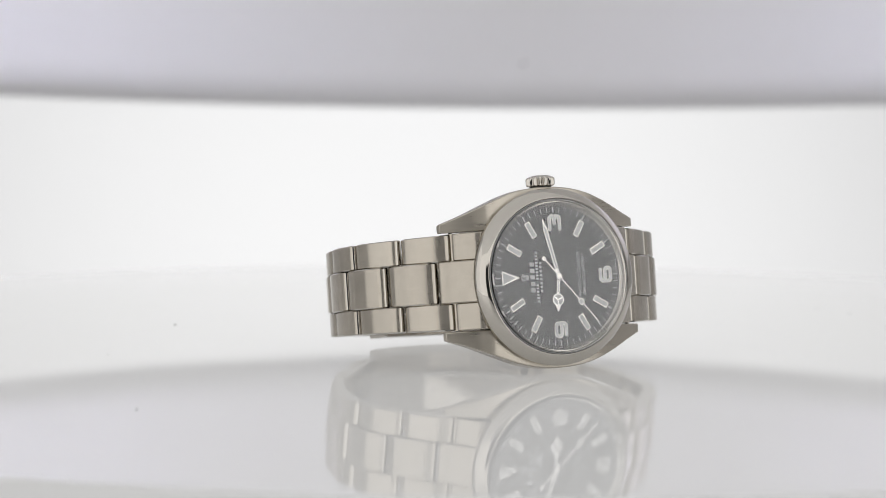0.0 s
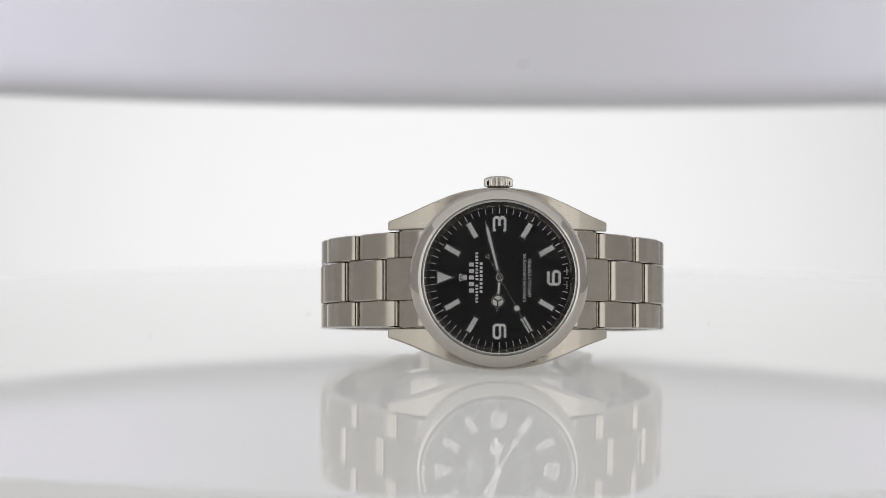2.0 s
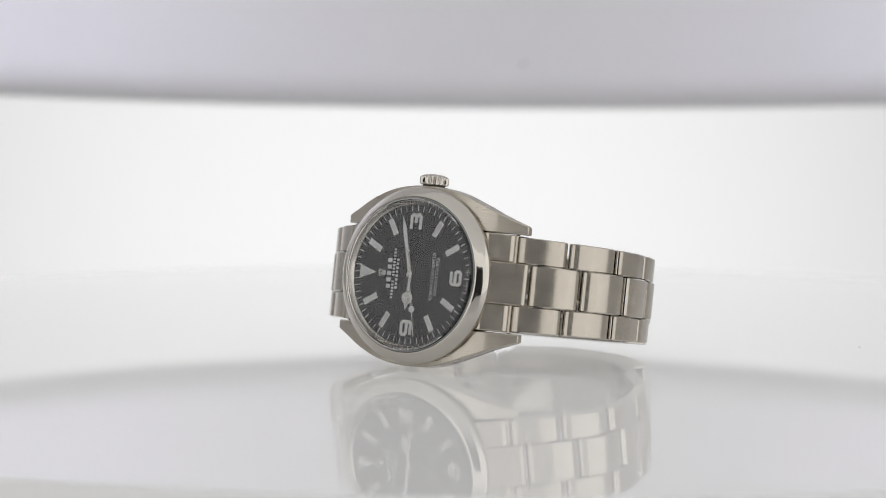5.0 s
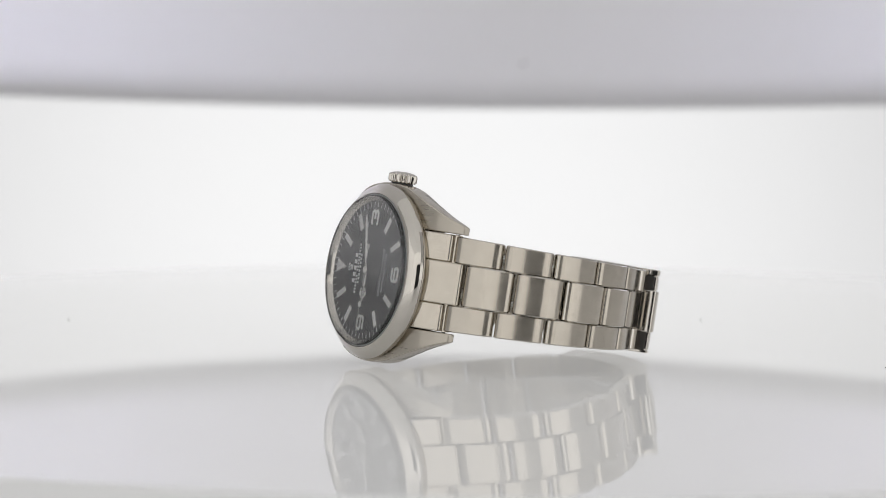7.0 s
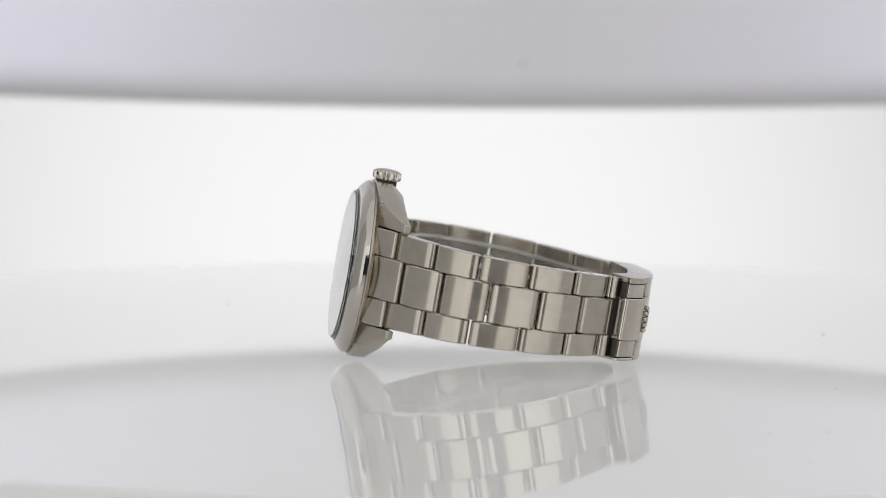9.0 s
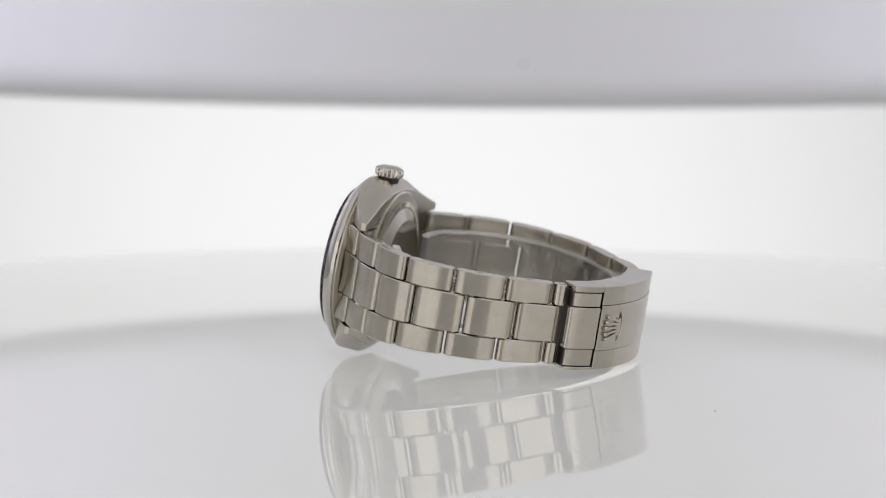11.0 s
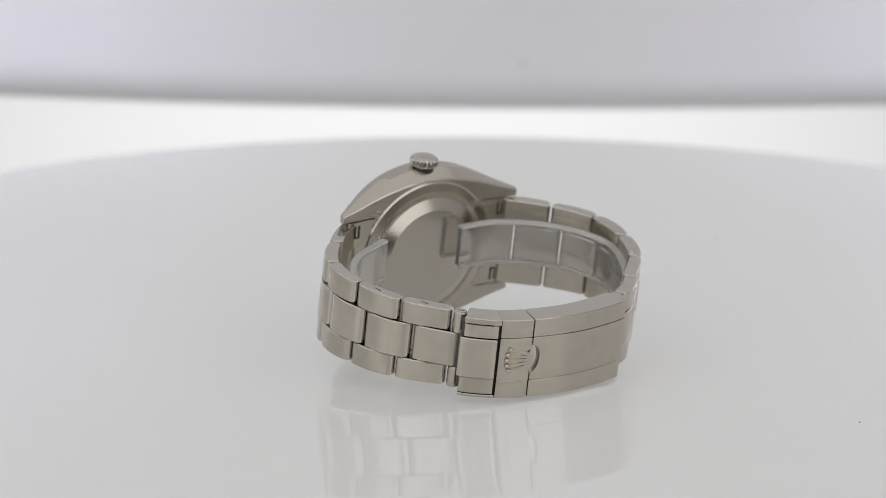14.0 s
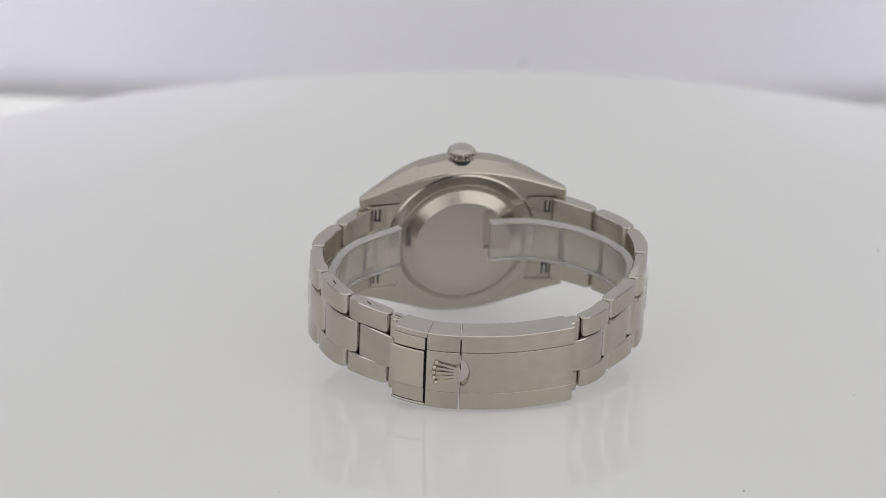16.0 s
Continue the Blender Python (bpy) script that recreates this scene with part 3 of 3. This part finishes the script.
def build_clasp():
    s_end, s_slot, s_split, s_far = 61.5, 68.7, 75.6, 2 * MID - 72.0
    w, mid = 8.45, 4.55

    def rail(name, s0, s1, z0, z1, deep, thick, parent, label="", out=0.2, chamfer=0.08, mat=None):
        bm = bent(bmesh.new(), s0, s1, lambda s: z0, lambda s: z1, deep, thick, out, 0.3, chamfer, 14)
        ob = part(name, bm, mat or brushed, parent, label, origin=HUB)
        return ob if mat else two_tone(ob)
    lid = part("clasp_cover", notched(s_split + 0.1, s_far, mid, -0.32, 3.6, 2.9, 1.7), brushed, watch, "curved brushed steel clasp cover", origin=HUB)
    for z0, z1 in ((mid + 0.02, w), (-w, -mid - 0.02)):
        rail("clasp_edge", s_split + 0.1, s_far, z0, z1, -0.24, 5.2, lid, chamfer=0.14)
    lever = rail("clasp_lever", s_slot + 0.2, s_split - 0.1, -mid, mid, -0.32, 3.4, watch, "steel clasp lever with a raised fan-shaped emblem", 0.15, 0.05)
    for z0, z1 in ((mid + 0.02, w), (-w, -mid - 0.02)):
        rail("lever_edge", s_slot + 0.2, s_split - 0.1, z0, z1, -0.24, 5.2, lever, out=0.15, chamfer=0.14)
    body = rail("clasp_frame", s_end, s_slot + 0.19, 7.2, w, -0.24, 5.2, watch, "steel end frame of the clasp", 0.3, 0.14)
    rail("frame_lip", s_end, s_slot + 0.19, -w, -7.85, -0.1, 5.0, body, out=0.2, chamfer=0.1)
    rail("frame_rail", s_end + 0.1, s_slot - 0.2, 4.32, 7.05, -0.1, 3.6, body, out=0.3, chamfer=0.08)
    rail("frame_rail", s_end + 0.1, s_slot - 0.2, -7.65, -4.32, -0.1, 3.6, body, out=0.3, chamfer=0.08)
    rail("clasp_insert", s_end - 0.6, s_slot - 0.2, -4.2, 4.2, -0.55, 3.2, body, out=0.6, chamfer=0.16)
    # dark slab under the clasp pieces, coloured for the shade in their gaps
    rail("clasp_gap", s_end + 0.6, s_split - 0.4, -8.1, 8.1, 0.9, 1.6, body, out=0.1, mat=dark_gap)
    # solid plate and filler, coloured dark to carry the shade at the clasp end
    rail("end_wall", s_end - 0.02, s_end + 0.6, -7.8, 7.15, 0.45, 3.6, body, "end plate of the clasp, shade put into its dark colour", 0.1, 0.05, shade_steel)
    rail("clasp_hinge", 59.6, 63.0, -7.4, 7.4, 2.2, 1.6, body, mat=shade_steel)
    rail("thumb_recess", s_split - 0.3, s_split + 2.4, -3.3, 3.3, 0.55, 1.2, lid, "polished half-round thumb recess", 0.1, 0.05, polished)
    # emblem, set out flat and laid on the lever
    q, d, n = at_line(72.7)
    bm = fan(0, 0, 4.75, 0.4, 0.0)
    m = Matrix(((d[0], -n[0], 0, q[0] + d[0] * 2.5 + n[0] * 0.3), (d[1], -n[1], 0, q[1] + d[1] * 2.5 + n[1] * 0.3), (0, 0, 1, 0), (0, 0, 0, 1)))
    bmesh.ops.transform(bm, matrix=m, verts=bm.verts)
    part("emblem", bm, semi, lever, "raised fan-shaped emblem", origin=HUB)
    # folding blades under the cover
    part("folding_blade", bent(bmesh.new(), 66, s_far + 6, lambda s: -5.2, lambda s: 5.2, 4.0, 0.9, 0.2, 0.2, 0.1, 14), polished, watch, "thin polished folding blade inside the clasp")


build_clasp()


def build_screws():
    """Slotted screw ends in the upper flanks of the last outer links."""
    for s in (41.5, 52.0):
        q, d, n = at_line(s)
        q = q - n * (sunk(s) + 1.5)
        z = half_width(s)
        bm = bmesh.new()
        rings(bm, [[(q[0] + d[0] * u + n[0] * v, q[1] + d[1] * u + n[1] * v, z + h) for u, v in ((-0.8, -0.28), (0.8, 0.0), (0.8, 0.28), (-0.8, 0.0))] for h in (-0.3, 0.02)])
        part("screw_slot", bm, dark_gap, watch, origin=HUB)


build_screws()


def build_round_screw():
    """Slotted round screw head in the upper flank of the short link beside the clasp."""
    q, d, n = at_line(59.9)
    q = q - n * (sunk(59.9) + 1.45)
    z = half_width(59.9)
    bm = bmesh.new()
    rings(bm, [[(q[0] + u, q[1] + v, z + h) for u, v in disc(0, 0, r, 20)] for h, r in ((-0.3, 0.85), (0.05, 0.85), (0.1, 0.78))])
    head = part("screw", bm, polished, watch, "slotted round screw head", origin=HUB)
    bm = bmesh.new()
    rings(bm, [[(q[0] + d[0] * u + n[0] * v, q[1] + d[1] * u + n[1] * v, z + h) for u, v in ((-0.7, -0.14), (0.7, -0.14), (0.7, 0.14), (-0.7, 0.14))] for h in (0.0, 0.12)])
    slot = part("slot", bm, dark_gap, head)
    slot.location = [-v * MM for v in HUB]


def build_bar_slots():
    """Small U-shaped spring-bar slots in the back of the end links."""
    for sx in (-1, 1):
        for sz in (-1, 1):
            bm = bmesh.new()
            for x0, x1, z0, z1 in ((17.2, 17.55, 6.3, 8.7), (18.15, 18.5, 6.3, 8.7), (17.2, 18.5, 6.0, 6.4)):
                rings(bm, [[(sx * x, y, sz * z) for x, z in ((x0, z0), (x1, z0), (x1, z1), (x0, z1))] for y in (7.7, 8.07)])
            part("spring_bar_slot", bm, dark_gap, watch, "dark U-shaped spring-bar slot")


build_round_screw()
build_bar_slots()

# clear plastic ring that keeps the bracelet in shape
def build_ring():
    way = ((-5.0, 12.4), (-10, 12.4), (-15, 13.2), (-22, 16.6), (-27.6, 22), (-30.6, 29), (-28.6, 37), (-24.2, 44.2), (-17.6, 49.9), (-9.5, 53.2), (0, 54.2),
           (9.5, 53.2), (17.6, 49.9), (24.2, 44.2), (28.6, 37), (30.6, 29), (27.8, 22), (23, 17), (14.0, 12.6))
    cp = [Vector(q) for q in way]
    e = [2 * cp[0] - cp[1], *cp, 2 * cp[-1] - cp[-2]]
    line = []
    for i in range(len(cp) - 1):
        a, b, c, d = e[i:i + 4]
        for k in range(8):
            u = k / 8
            line.append(0.5 * (2 * b + (c - a) * u + (2 * a - 5 * b + 4 * c - d) * u * u + (3 * b - a - 3 * c + d) * u ** 3))
    line.append(cp[-1])
    def band(name, z0, z1, h, mat, parent=None, label=""):
        loops, c = [], 0.15
        for i, q in enumerate(line):
            d = (line[min(i + 1, len(line) - 1)] - line[max(i - 1, 0)]).normalized()
            n = Vector((d.y, -d.x))
            lift = 2.5 * (1 - (q.y - 12) / 52)
            loops.append([(q.x + n.x * u, q.y + n.y * u, z + lift) for u, z in ((-h, z0 + c), (-h + c, z0), (h - c, z0), (h, z0 + c), (h, z1 - c), (h - c, z1), (-h + c, z1), (-h, z1 - c))])
        bm = bmesh.new()
        rings(bm, loops)
        return part(name, bm, mat, parent, label)
    ring = band("display_ring", -4.1, 4.1, 0.6, plexi)
    band("rim", 4.11, 4.7, 0.75, frosted, ring, "frosted cut edge of the plastic ring")
    band("rim", -4.7, -4.11, 0.75, frosted, ring, "frosted cut edge of the plastic ring")
    return ring


holder = build_ring()
holder.visible_shadow = False
tagged(holder, "clear plastic open ring inside the watch bracelet", "display ring")

# ---- motion ----
TILT = ((0, 0.00), (6, 0.00), (7, 0.00), (8, 0.03), (9, 0.23), (10.2, 0.96), (11.4, 1.86), (12.5, 5.45), (13.5, 8.37), (14.5, 11.15), (15.3, 13.15), (16, 14.90))
PIVOT = (0.0, 0.0051, 0.0242)
ON_DISC = Matrix(((0.99957, -0.02939, -0.00454, 0.00216), (0.02972, 0.98626, 0.16267, -0.02750), (-0.00028, -0.16273, 0.98669, 0.01907), (0, 0, 0, 1)))


def tilt(t):
    xs, ys = [k[0] for k in TILT], [k[1] for k in TILT]
    return smooth_curve(xs, ys, [t])[0]


def disc_pose(t):
    """The disc turns on its axle while its cradle tilts it towards the camera."""
    turn = 0.489 - 12.3670 * (t - 2) + 0.00788 * (t - 2) ** 2
    p = Matrix.Translation(PIVOT)
    return p @ pose(0, 0, 0, tilt(t), 0, 0) @ p.inverted() @ pose(0, 0, 0, 0, 0, turn)


def motions():
    times = [k * 0.25 for k in range(65)]
    walk(turntable, [(t, disc_pose(t)) for t in times])
    walk(watch, [(t, disc_pose(t) @ ON_DISC) for t in times])
    walk(holder, [(t, disc_pose(t) @ ON_DISC) for t in times])
    walk(second_hand, [(t, Matrix.Rotation(radians(228.6 + 6.0 * t), 4, "Y")) for t in range(17)])


motions()
